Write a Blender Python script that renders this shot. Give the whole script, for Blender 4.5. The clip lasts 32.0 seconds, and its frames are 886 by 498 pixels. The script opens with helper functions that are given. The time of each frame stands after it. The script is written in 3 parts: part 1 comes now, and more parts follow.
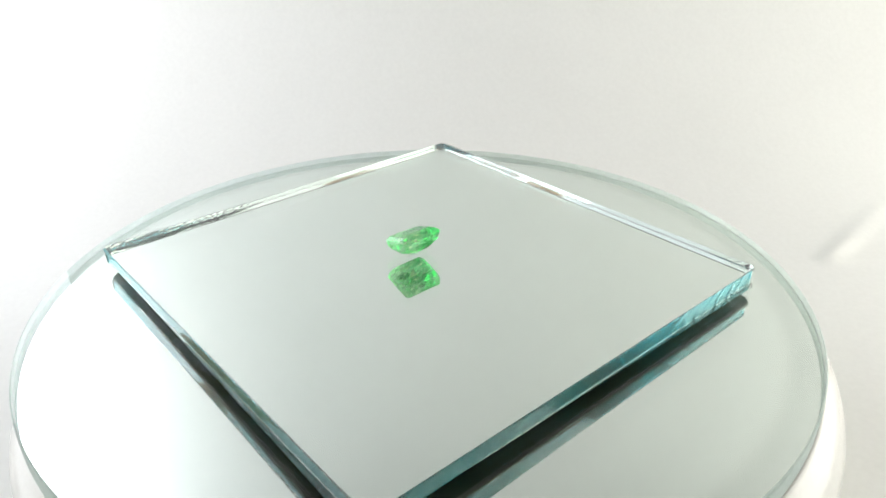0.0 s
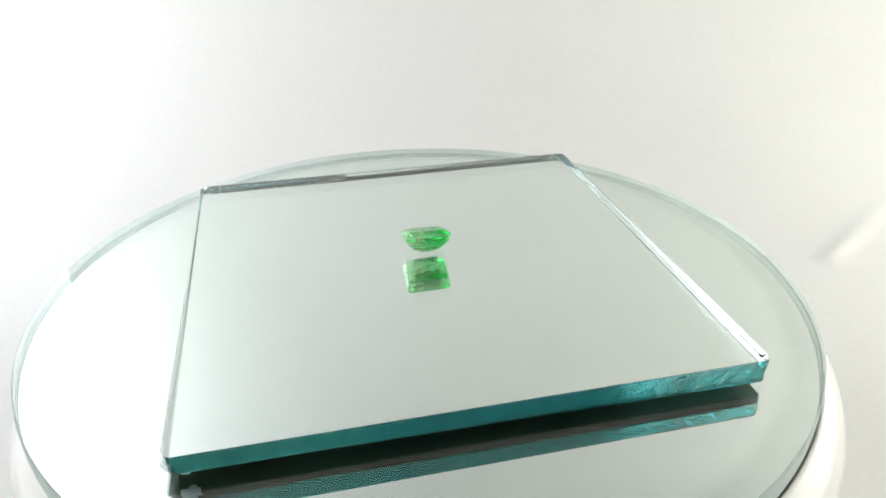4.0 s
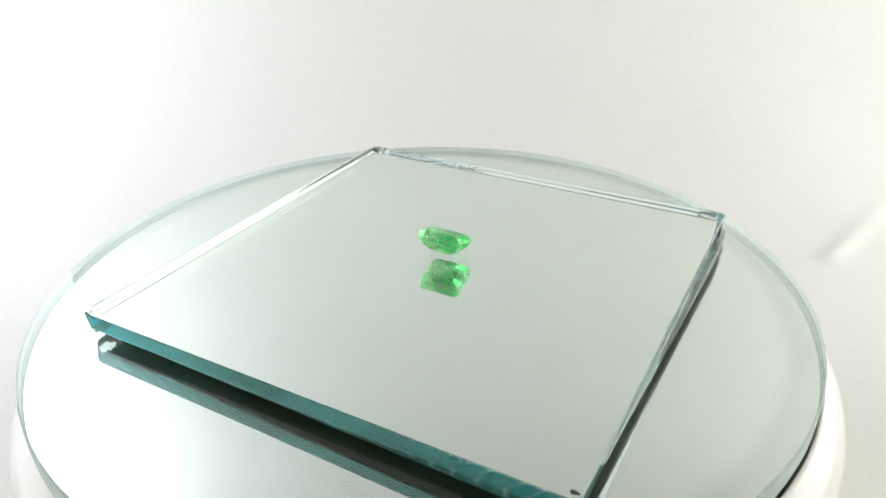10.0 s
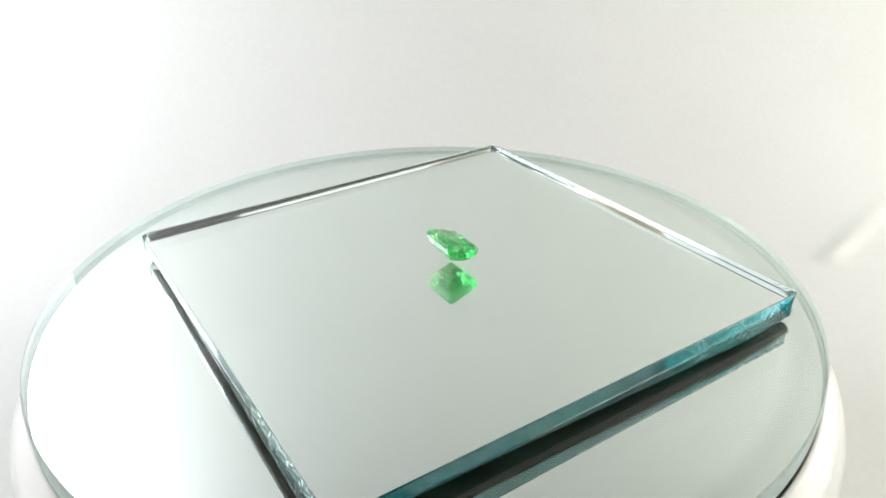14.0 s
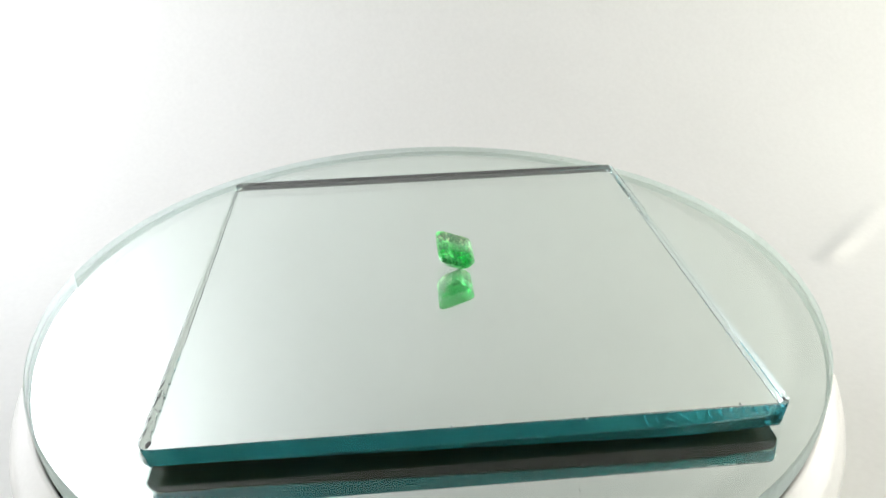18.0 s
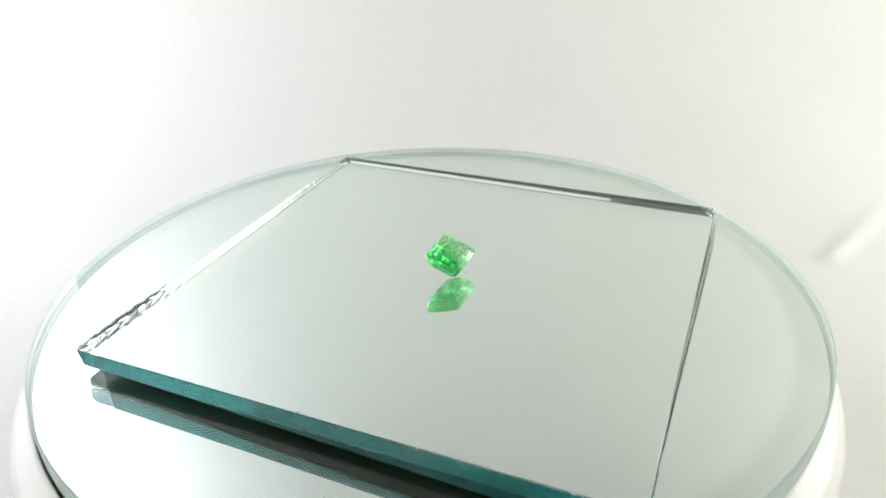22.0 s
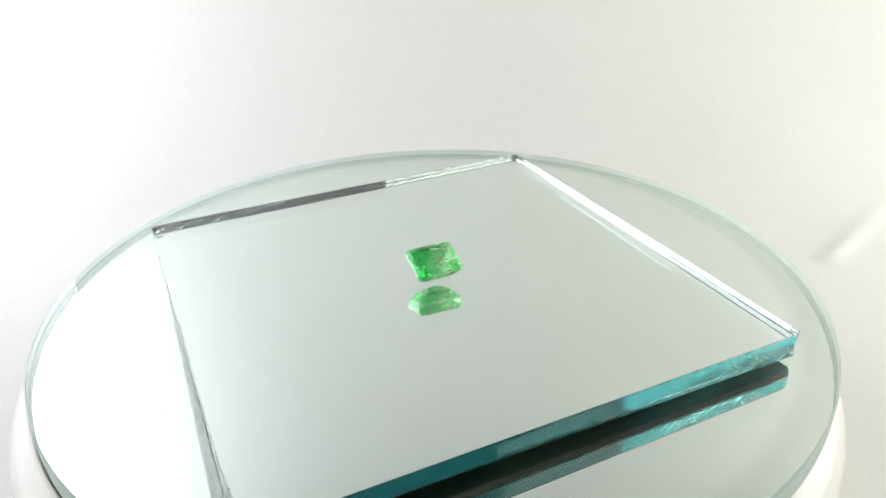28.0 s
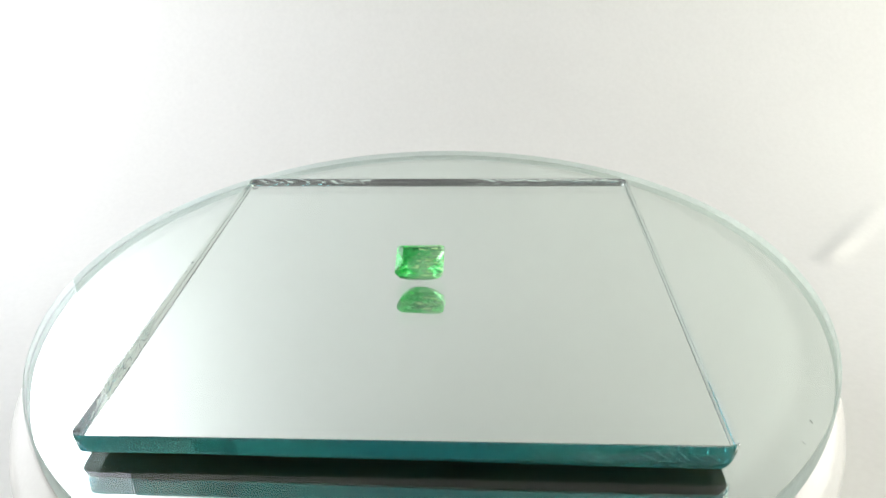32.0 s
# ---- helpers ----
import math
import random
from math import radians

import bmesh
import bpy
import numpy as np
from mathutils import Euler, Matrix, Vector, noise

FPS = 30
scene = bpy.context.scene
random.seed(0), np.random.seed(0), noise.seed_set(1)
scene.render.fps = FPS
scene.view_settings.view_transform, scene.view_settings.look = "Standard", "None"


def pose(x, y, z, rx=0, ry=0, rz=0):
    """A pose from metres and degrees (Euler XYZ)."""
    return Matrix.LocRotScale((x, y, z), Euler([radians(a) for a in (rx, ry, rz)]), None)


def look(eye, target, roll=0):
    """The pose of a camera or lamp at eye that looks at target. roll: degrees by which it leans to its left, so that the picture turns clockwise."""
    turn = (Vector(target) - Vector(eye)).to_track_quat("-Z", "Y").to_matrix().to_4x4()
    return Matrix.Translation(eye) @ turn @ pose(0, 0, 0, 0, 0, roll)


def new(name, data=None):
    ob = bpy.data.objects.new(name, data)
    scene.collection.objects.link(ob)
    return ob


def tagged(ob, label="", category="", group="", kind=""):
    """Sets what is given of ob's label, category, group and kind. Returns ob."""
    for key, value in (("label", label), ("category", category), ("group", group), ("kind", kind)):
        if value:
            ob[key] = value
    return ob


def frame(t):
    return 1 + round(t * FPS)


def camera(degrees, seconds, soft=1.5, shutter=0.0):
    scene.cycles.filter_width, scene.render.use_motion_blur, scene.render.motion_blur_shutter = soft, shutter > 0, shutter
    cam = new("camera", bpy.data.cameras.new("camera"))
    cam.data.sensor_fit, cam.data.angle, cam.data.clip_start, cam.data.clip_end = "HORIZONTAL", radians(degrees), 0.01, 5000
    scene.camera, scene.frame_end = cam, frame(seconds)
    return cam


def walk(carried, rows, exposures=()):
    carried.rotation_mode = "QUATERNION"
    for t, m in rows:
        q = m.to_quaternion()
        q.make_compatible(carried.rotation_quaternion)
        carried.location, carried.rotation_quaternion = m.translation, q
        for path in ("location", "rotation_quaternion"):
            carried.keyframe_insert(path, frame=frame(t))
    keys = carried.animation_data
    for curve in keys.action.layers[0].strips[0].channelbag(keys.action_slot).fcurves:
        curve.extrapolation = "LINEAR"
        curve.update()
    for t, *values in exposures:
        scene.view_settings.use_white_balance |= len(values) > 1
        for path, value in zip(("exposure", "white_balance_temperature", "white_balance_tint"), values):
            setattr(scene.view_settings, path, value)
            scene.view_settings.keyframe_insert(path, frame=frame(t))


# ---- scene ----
# All sizes below in millimetres are turned into metres by MM.
MM = 0.001
TOP = 45.0          # height of the square mirror's upper face above the table
TILE_T = 2.6        # thickness of the square mirror
DISC_T = 3.6        # thickness of the round mirror
ARRIS = 0.16        # drop of its narrow bevelled upper edge
DISC_TOP = -2.86    # its upper face, below the square mirror's
SECONDS = 32.0

# ---------------------------------------------------------------- camera
EYE = Vector((0.0, -104.2, TOP + 58.38)) * MM
WAY = Vector((0.02174, 0.88143, -0.47181))
cam = camera(61.6, SECONDS, soft=1.7)
CAM_POSE = look(EYE, EYE + WAY, -0.965)
walk(cam, [(0.0, CAM_POSE), (SECONDS, CAM_POSE)])

# ---------------------------------------------------------------- light and exposure
scene.view_settings.exposure = 0.0
scene.cycles.max_bounces = scene.cycles.transmission_bounces = scene.cycles.glossy_bounces = 28
world = bpy.data.worlds.new("room_light")
scene.world = world
world.use_nodes = True
world.node_tree.nodes["Background"].inputs["Color"].default_value = (0.9, 0.95, 1.0, 1)
world.node_tree.nodes["Background"].inputs["Strength"].default_value = 0.05
# Glow of the tent panels, each tuned to brighten one area.
HIGH_GLOW = 3.75
LEFT_GLOW, LEFT_TINT = 2.5, (0.955, 0.972, 1.04)
MIDDLE_GLOW = 0.85
BAND_GLOW = 2.7
LOW_GLOW = 1.8
RIGHT_LOW_GLOW, RIGHT_LOW_TINT = 3.9, (1.0, 0.975, 0.90)
RIGHT_GLOW, RIGHT_TINT = 1.8, (1.0, 0.987, 0.905)
SIDE_GLOW, SIDE_TINT = 1.1, (1.0, 0.975, 0.91)
FRONT_GLOW, FRONT_TINT = 0.78, (0.975, 1.0, 0.96)


# ---------------------------------------------------------------- materials
def material(name):
    m = bpy.data.materials.new(name)
    m.use_nodes = True
    m.node_tree.nodes.clear()
    out = m.node_tree.nodes.new("ShaderNodeOutputMaterial")
    return m, m.node_tree.nodes, m.node_tree.links, out


def noise_node(nodes, links, scale, detail=4.0, rough=0.55):
    co = nodes.new("ShaderNodeTexCoord")
    n = nodes.new("ShaderNodeTexNoise")
    n.inputs["Scale"].default_value = scale
    n.inputs["Detail"].default_value = detail
    n.inputs["Roughness"].default_value = rough
    links.new(co.outputs["Object"], n.inputs["Vector"])
    return n


def ramp_node(nodes, links, src, stops):
    r = nodes.new("ShaderNodeValToRGB")
    els = r.color_ramp.elements
    while len(els) < len(stops):
        els.new(0.5)
    for e, (p, c) in zip(els, stops):
        e.position, e.color = p, (*c, 1)
    links.new(src, r.inputs["Fac"])
    return r


def bump_node(nodes, links, src, distance, strength=1.0):
    b = nodes.new("ShaderNodeBump")
    b.inputs["Distance"].default_value = distance
    b.inputs["Strength"].default_value = strength
    links.new(src, b.inputs["Height"])
    return b


def surface(name, c1, c2, rough, scale, bump=0.0, metallic=0.0, scale2=None, coat=0.0):
    """Opaque surface with colour varied at two scales and fine relief."""
    m, nodes, links, out = material(name)
    p = nodes.new("ShaderNodeBsdfPrincipled")
    n1 = noise_node(nodes, links, scale)
    n2 = noise_node(nodes, links, scale2 or scale * 9)
    mix = nodes.new("ShaderNodeMath")
    mix.operation = "MULTIPLY_ADD"
    links.new(n2.outputs["Fac"], mix.inputs[0])
    mix.inputs[1].default_value = 0.5
    half = nodes.new("ShaderNodeMath")
    half.operation = "MULTIPLY"
    half.inputs[1].default_value = 0.5
    links.new(n1.outputs["Fac"], half.inputs[0])
    links.new(half.outputs[0], mix.inputs[2])
    r = ramp_node(nodes, links, mix.outputs[0], [(0.35, c1), (0.65, c2)])
    links.new(r.outputs["Color"], p.inputs["Base Color"])
    p.inputs["Roughness"].default_value = rough
    p.inputs["Metallic"].default_value = metallic
    p.inputs["Coat Weight"].default_value = coat
    if bump:
        b = bump_node(nodes, links, n2.outputs["Fac"], bump)
        links.new(b.outputs["Normal"], p.inputs["Normal"])
    links.new(p.outputs["BSDF"], out.inputs["Surface"])
    return m


def glass(name, tint, ior=1.52):
    m, nodes, links, out = material(name)
    g = nodes.new("ShaderNodeBsdfGlass")
    g.inputs["Color"].default_value = (*tint, 1)
    g.inputs["Roughness"].default_value = 0.0
    g.inputs["IOR"].default_value = ior
    links.new(g.outputs["BSDF"], out.inputs["Surface"])
    return m


def rippled_glass(name):
    """Cut glass edge: teal and smooth, with pale curved shells where the glass broke away."""
    m, nodes, links, out = material(name)

    def math_node(op, a, b):
        node = nodes.new("ShaderNodeMath")
        node.operation = op
        for k, v in enumerate((a, b)):
            if isinstance(v, float):
                node.inputs[k].default_value = v
            elif v is not None:
                links.new(v, node.inputs[k])
        return node.outputs[0]

    phase, broken = nodes.new("ShaderNodeAttribute"), nodes.new("ShaderNodeAttribute")
    phase.attribute_name, broken.attribute_name = "phase", "broken"
    n1 = noise_node(nodes, links, 450.0, 3.0)
    n2 = noise_node(nodes, links, 160.0, 3.0)
    jitter = math_node("MULTIPLY", n1.outputs["Fac"], 0.35)
    drift = math_node("MULTIPLY", n2.outputs["Fac"], 1.2)
    wave = math_node("FRACT", math_node("ADD", math_node("ADD", phase.outputs["Fac"], jitter), drift), None)
    shell = ramp_node(nodes, links, wave, [(0.0, (0, 0, 0)), (0.35, (0.25, 0.25, 0.25)), (0.8, (1, 1, 1)), (0.9, (0.8, 0.8, 0.8)), (1.0, (0, 0, 0))])
    ridge = ramp_node(nodes, links, wave, [(0.84, (0, 0, 0)), (0.92, (1, 1, 1)), (0.99, (0, 0, 0))])
    relief = math_node("ADD", math_node("MULTIPLY", shell.outputs["Color"], broken.outputs["Fac"]), math_node("MULTIPLY", n1.outputs["Fac"], math_node("MULTIPLY", broken.outputs["Fac"], 0.16)))
    b = bump_node(nodes, links, relief, 0.00034)
    clear = math_node("ADD", broken.outputs["Fac"], math_node("MULTIPLY", n2.outputs["Fac"], 0.25))
    tint = ramp_node(nodes, links, clear, [(0.08, (0.23, 0.66, 0.79)), (0.2, (0.30, 0.72, 0.835)), (0.5, (0.41, 0.87, 0.91)), (0.8, (0.52, 0.94, 0.96))])
    through_it = nodes.new("ShaderNodeBsdfRefraction")
    back = nodes.new("ShaderNodeBsdfGlossy")
    dull = nodes.new("ShaderNodeBsdfDiffuse")
    links.new(tint.outputs["Color"], through_it.inputs["Color"])
    dull.inputs["Color"].default_value = (0.06, 0.38, 0.46, 1)
    back.inputs["Color"].default_value = (0.95, 0.98, 0.97, 1)
    f = nodes.new("ShaderNodeFresnel")
    for node in (through_it, f):
        node.inputs["IOR"].default_value = 1.52
    through_it.inputs["Roughness"].default_value = 0.14
    back.inputs["Roughness"].default_value = 0.04
    for node in (through_it, back, f):
        links.new(b.outputs["Normal"], node.inputs["Normal"])
    inner, mix = nodes.new("ShaderNodeMixShader"), nodes.new("ShaderNodeMixShader")
    links.new(math_node("ADD", math_node("MULTIPLY", math_node("MULTIPLY", ridge.outputs["Color"], broken.outputs["Fac"]), 0.08), 0.08), inner.inputs["Fac"])
    links.new(through_it.outputs[0], inner.inputs[1])
    links.new(dull.outputs[0], inner.inputs[2])
    links.new(f.outputs[0], mix.inputs["Fac"])
    links.new(inner.outputs[0], mix.inputs[1])
    links.new(back.outputs[0], mix.inputs[2])
    links.new(mix.outputs[0], out.inputs["Surface"])
    return m


def ground_glass(name, tint, dull_tint, share):
    """Ground glass: rough, and milky where it is looked into."""
    m, nodes, links, out = material(name)
    g = nodes.new("ShaderNodeBsdfGlass")
    g.inputs["Color"].default_value = (*tint, 1)
    g.inputs["Roughness"].default_value = 0.12
    g.inputs["IOR"].default_value = 1.52
    n = noise_node(nodes, links, 800.0, 4.0)
    r = ramp_node(nodes, links, n.outputs["Fac"], [(0.3, tuple(0.9 * c for c in dull_tint)), (0.7, dull_tint)])
    d, t = nodes.new("ShaderNodeBsdfDiffuse"), nodes.new("ShaderNodeBsdfTranslucent")
    both, mix = nodes.new("ShaderNodeMixShader"), nodes.new("ShaderNodeMixShader")
    for node in (d, t):
        links.new(r.outputs["Color"], node.inputs["Color"])
    links.new(d.outputs[0], both.inputs[1])
    links.new(t.outputs[0], both.inputs[2])
    mix.inputs["Fac"].default_value = share
    links.new(g.outputs[0], mix.inputs[1])
    links.new(both.outputs[0], mix.inputs[2])
    links.new(mix.outputs[0], out.inputs["Surface"])
    return m


def silver(name, dim=1.0):
    """Silvering seen through the glass: a true mirror with faint clouding."""
    m, nodes, links, out = material(name)
    g = nodes.new("ShaderNodeBsdfGlossy")
    g.inputs["Roughness"].default_value = 0.0
    n = noise_node(nodes, links, 60.0, 5.0)
    r = ramp_node(nodes, links, n.outputs["Fac"], [(0.3, tuple(dim * c for c in (0.815, 0.865, 0.835))), (0.7, tuple(dim * c for c in (0.83, 0.88, 0.85)))])
    links.new(r.outputs["Color"], g.inputs["Color"])
    links.new(g.outputs["BSDF"], out.inputs["Surface"])
    return m


def glowing(name, tint, strength, paint=0.3):
    """An emitting panel: white cloth given its glow directly, with no lamp behind it."""
    m, nodes, links, out = material(name)
    p = nodes.new("ShaderNodeBsdfPrincipled")
    n = noise_node(nodes, links, 14.0, 3.0)
    r = ramp_node(nodes, links, n.outputs["Fac"], [(0.3, tuple(0.97 * c for c in tint)), (0.7, tint)])
    p.inputs["Base Color"].default_value = (paint, paint, paint, 1)
    p.inputs["Roughness"].default_value = 0.9
    links.new(r.outputs["Color"], p.inputs["Emission Color"])
    p.inputs["Emission Strength"].default_value = strength
    links.new(p.outputs["BSDF"], out.inputs["Surface"])
    return m


PAPER = surface("white_paper", (0.72, 0.725, 0.70), (0.76, 0.765, 0.74), 0.85, 12.0, 0.00004, scale2=700.0)
TABLE = surface("pale_table_top", (0.55, 0.54, 0.52), (0.62, 0.61, 0.59), 0.5, 9.0, 0.00003, scale2=300.0)
PLASTIC = surface("white_plastic", (0.82, 0.81, 0.765), (0.86, 0.85, 0.81), 0.22, 30.0, 0.00002, scale2=1500.0)
RUBBER_AND_SHADE = surface("grey_rubber_and_gap_shade", (0.05, 0.05, 0.05), (0.08, 0.08, 0.08), 0.8, 200.0, 0.00003)
LEFT_LIT = glowing("left_diffuser_cloth", LEFT_TINT, LEFT_GLOW, 0.5)
RIGHT_LOW_LIT = glowing("right_low_added_glow", RIGHT_LOW_TINT, RIGHT_LOW_GLOW, 0.4)
RIGHT_LIT = glowing("right_diffuser_cloth", RIGHT_TINT, RIGHT_GLOW, 0.4)
SIDE_LIT = glowing("side_added_glow", SIDE_TINT, SIDE_GLOW)
HIGH_LIT = glowing("high_left_added_glow", LEFT_TINT, HIGH_GLOW, 0.5)
BAND_LIT = glowing("left_band_added_glow", LEFT_TINT, BAND_GLOW)
LOW_LIT = glowing("low_left_added_glow", LEFT_TINT, LOW_GLOW)
MIDDLE_LIT = glowing("left_side_diffuser_cloth", LEFT_TINT, MIDDLE_GLOW)
FRONT_LIT = glowing("front_diffuser_cloth", FRONT_TINT, FRONT_GLOW)
DARK_ROOF = surface("dark_grey_roof", (0.10, 0.10, 0.10), (0.14, 0.14, 0.14), 0.9, 20.0, 0.0001, scale2=900.0)
BROWN_STRIP = surface("brown_strip", (0.54, 0.39, 0.25), (0.62, 0.47, 0.32), 0.8, 40.0, 0.00005, scale2=800.0)
DARK_CLOTH = surface("dark_flap_cloth", (0.08, 0.08, 0.08), (0.11, 0.11, 0.11), 0.9, 20.0, 0.0001, scale2=900.0)
GLASS_FACE = glass("clear_mirror_glass", (0.98, 0.992, 0.99))
GLASS_EDGE = rippled_glass("cut_glass_edge")
GLASS_RIM = ground_glass("ground_glass_rim", (0.92, 0.99, 0.965), (0.86, 0.96, 0.915), 0.9)
SILVER = silver("silvering")
# Silver darkened in rings: the dim band reflected near the rim, put into colour.
SILVER_RIM = [silver("rim_band_silvering", d) for d in (0.885, 0.89, 0.905, 0.935, 0.97)]
BACK_PAINT = surface("green_grey_mirror_back_paint", (0.030, 0.046, 0.008), (0.040, 0.058, 0.011), 0.6, 120.0, 0.00002)
CHIP = surface("dark_chip_in_silvering", (0.03, 0.03, 0.03), (0.08, 0.08, 0.08), 0.4, 900.0)
PALE_CHIP = surface("grey_chip_in_glass", (0.20, 0.24, 0.24), (0.42, 0.48, 0.47), 0.3, 900.0)
BARE_SILVER = surface("bare_silver", (0.93, 0.94, 0.93), (0.96, 0.97, 0.96), 0.42, 600.0, metallic=1.0)
DUST = surface("grey_dust", (0.16, 0.15, 0.14), (0.30, 0.29, 0.27), 0.9, 900.0)


# ---------------------------------------------------------------- helpers for meshes
def to_mesh(name, bm, mats, smooth=False):
    me = bpy.data.meshes.new(name)
    bmesh.ops.recalc_face_normals(bm, faces=bm.faces)
    if bm.calc_volume(signed=True) < 0:
        bmesh.ops.reverse_faces(bm, faces=bm.faces)
    for f in bm.faces:
        f.smooth = f.material_index in smooth if isinstance(smooth, set) else smooth
    bm.to_mesh(me)
    bm.free()
    for m in mats if isinstance(mats, (list, tuple)) else [mats]:
        me.materials.append(m)
    return me


def part(name, bm, mats, parent, label="", smooth=False):
    ob = new(name, to_mesh(name, bm, mats, smooth))
    ob.parent = parent
    if label:
        tagged(ob, label)
    return ob


def rings(bm, loops, close=True, mat=lambda i: 0, cap=(None, None)):
    """Skin a list of equal loops of points (mm); cap gives the material index of the first and the last end."""
    made = [[bm.verts.new(Vector(p) * MM) for p in lp] for lp in loops]
    n = len(made[0])
    for i in range(len(made) - 1):
        for j in range(n if close else n - 1):
            k = (j + 1) % n
            f = bm.faces.new((made[i][j], made[i][k], made[i + 1][k], made[i + 1][j]))
            f.material_index = mat(i)
    if cap[0] is not None:
        bm.faces.new(made[0]).material_index = cap[0]
    if cap[1] is not None:
        bm.faces.new(made[-1]).material_index = cap[1]
    return made


def circle(r, z, n=192, x=0.0, y=0.0):
    return [(x + r * math.cos(2 * math.pi * i / n), y + r * math.sin(2 * math.pi * i / n), z) for i in range(n)]


def box(bm, x0, x1, y0, y1, z0, z1, mat=0):
    v = [bm.verts.new(Vector(p) * MM) for p in ((x0, y0, z0), (x1, y0, z0), (x1, y1, z0), (x0, y1, z0),
                                                (x0, y0, z1), (x1, y0, z1), (x1, y1, z1), (x0, y1, z1))]
    for q in ((0, 1, 2, 3), (4, 5, 6, 7), (0, 1, 5, 4), (1, 2, 6, 5), (2, 3, 7, 6), (3, 0, 4, 7)):
        bm.faces.new([v[i] for i in q]).material_index = mat


# ---------------------------------------------------------------- the light tent: unseen panels added for light and reflections
X0, X1, Y0, Y1, ROOM = -152.0, 215.0, -235.0, 175.0, 325.0


def crease(x, y, z):
    """Height of the fold in the paper beside the turntable, in mm."""
    if x < 80 or y < 50 or z > 60:
        return 0.0
    a, b = Vector((113.5, 75.5)), Vector((141.0, 102.0))
    ab, ap = b - a, Vector((x, y)) - a
    s = max(0.0, min(1.0, ap.dot(ab) / ab.length_squared))
    d = (ap - ab * s).length
    fold = 2.2 * math.exp(-(d / 2.2) ** 2) * (1 - 0.5 * s)
    return fold + 0.35 * math.exp(-((y - 74.5) / 2.2) ** 2) * min(1.0, max(0.0, (x - 104) / 10))


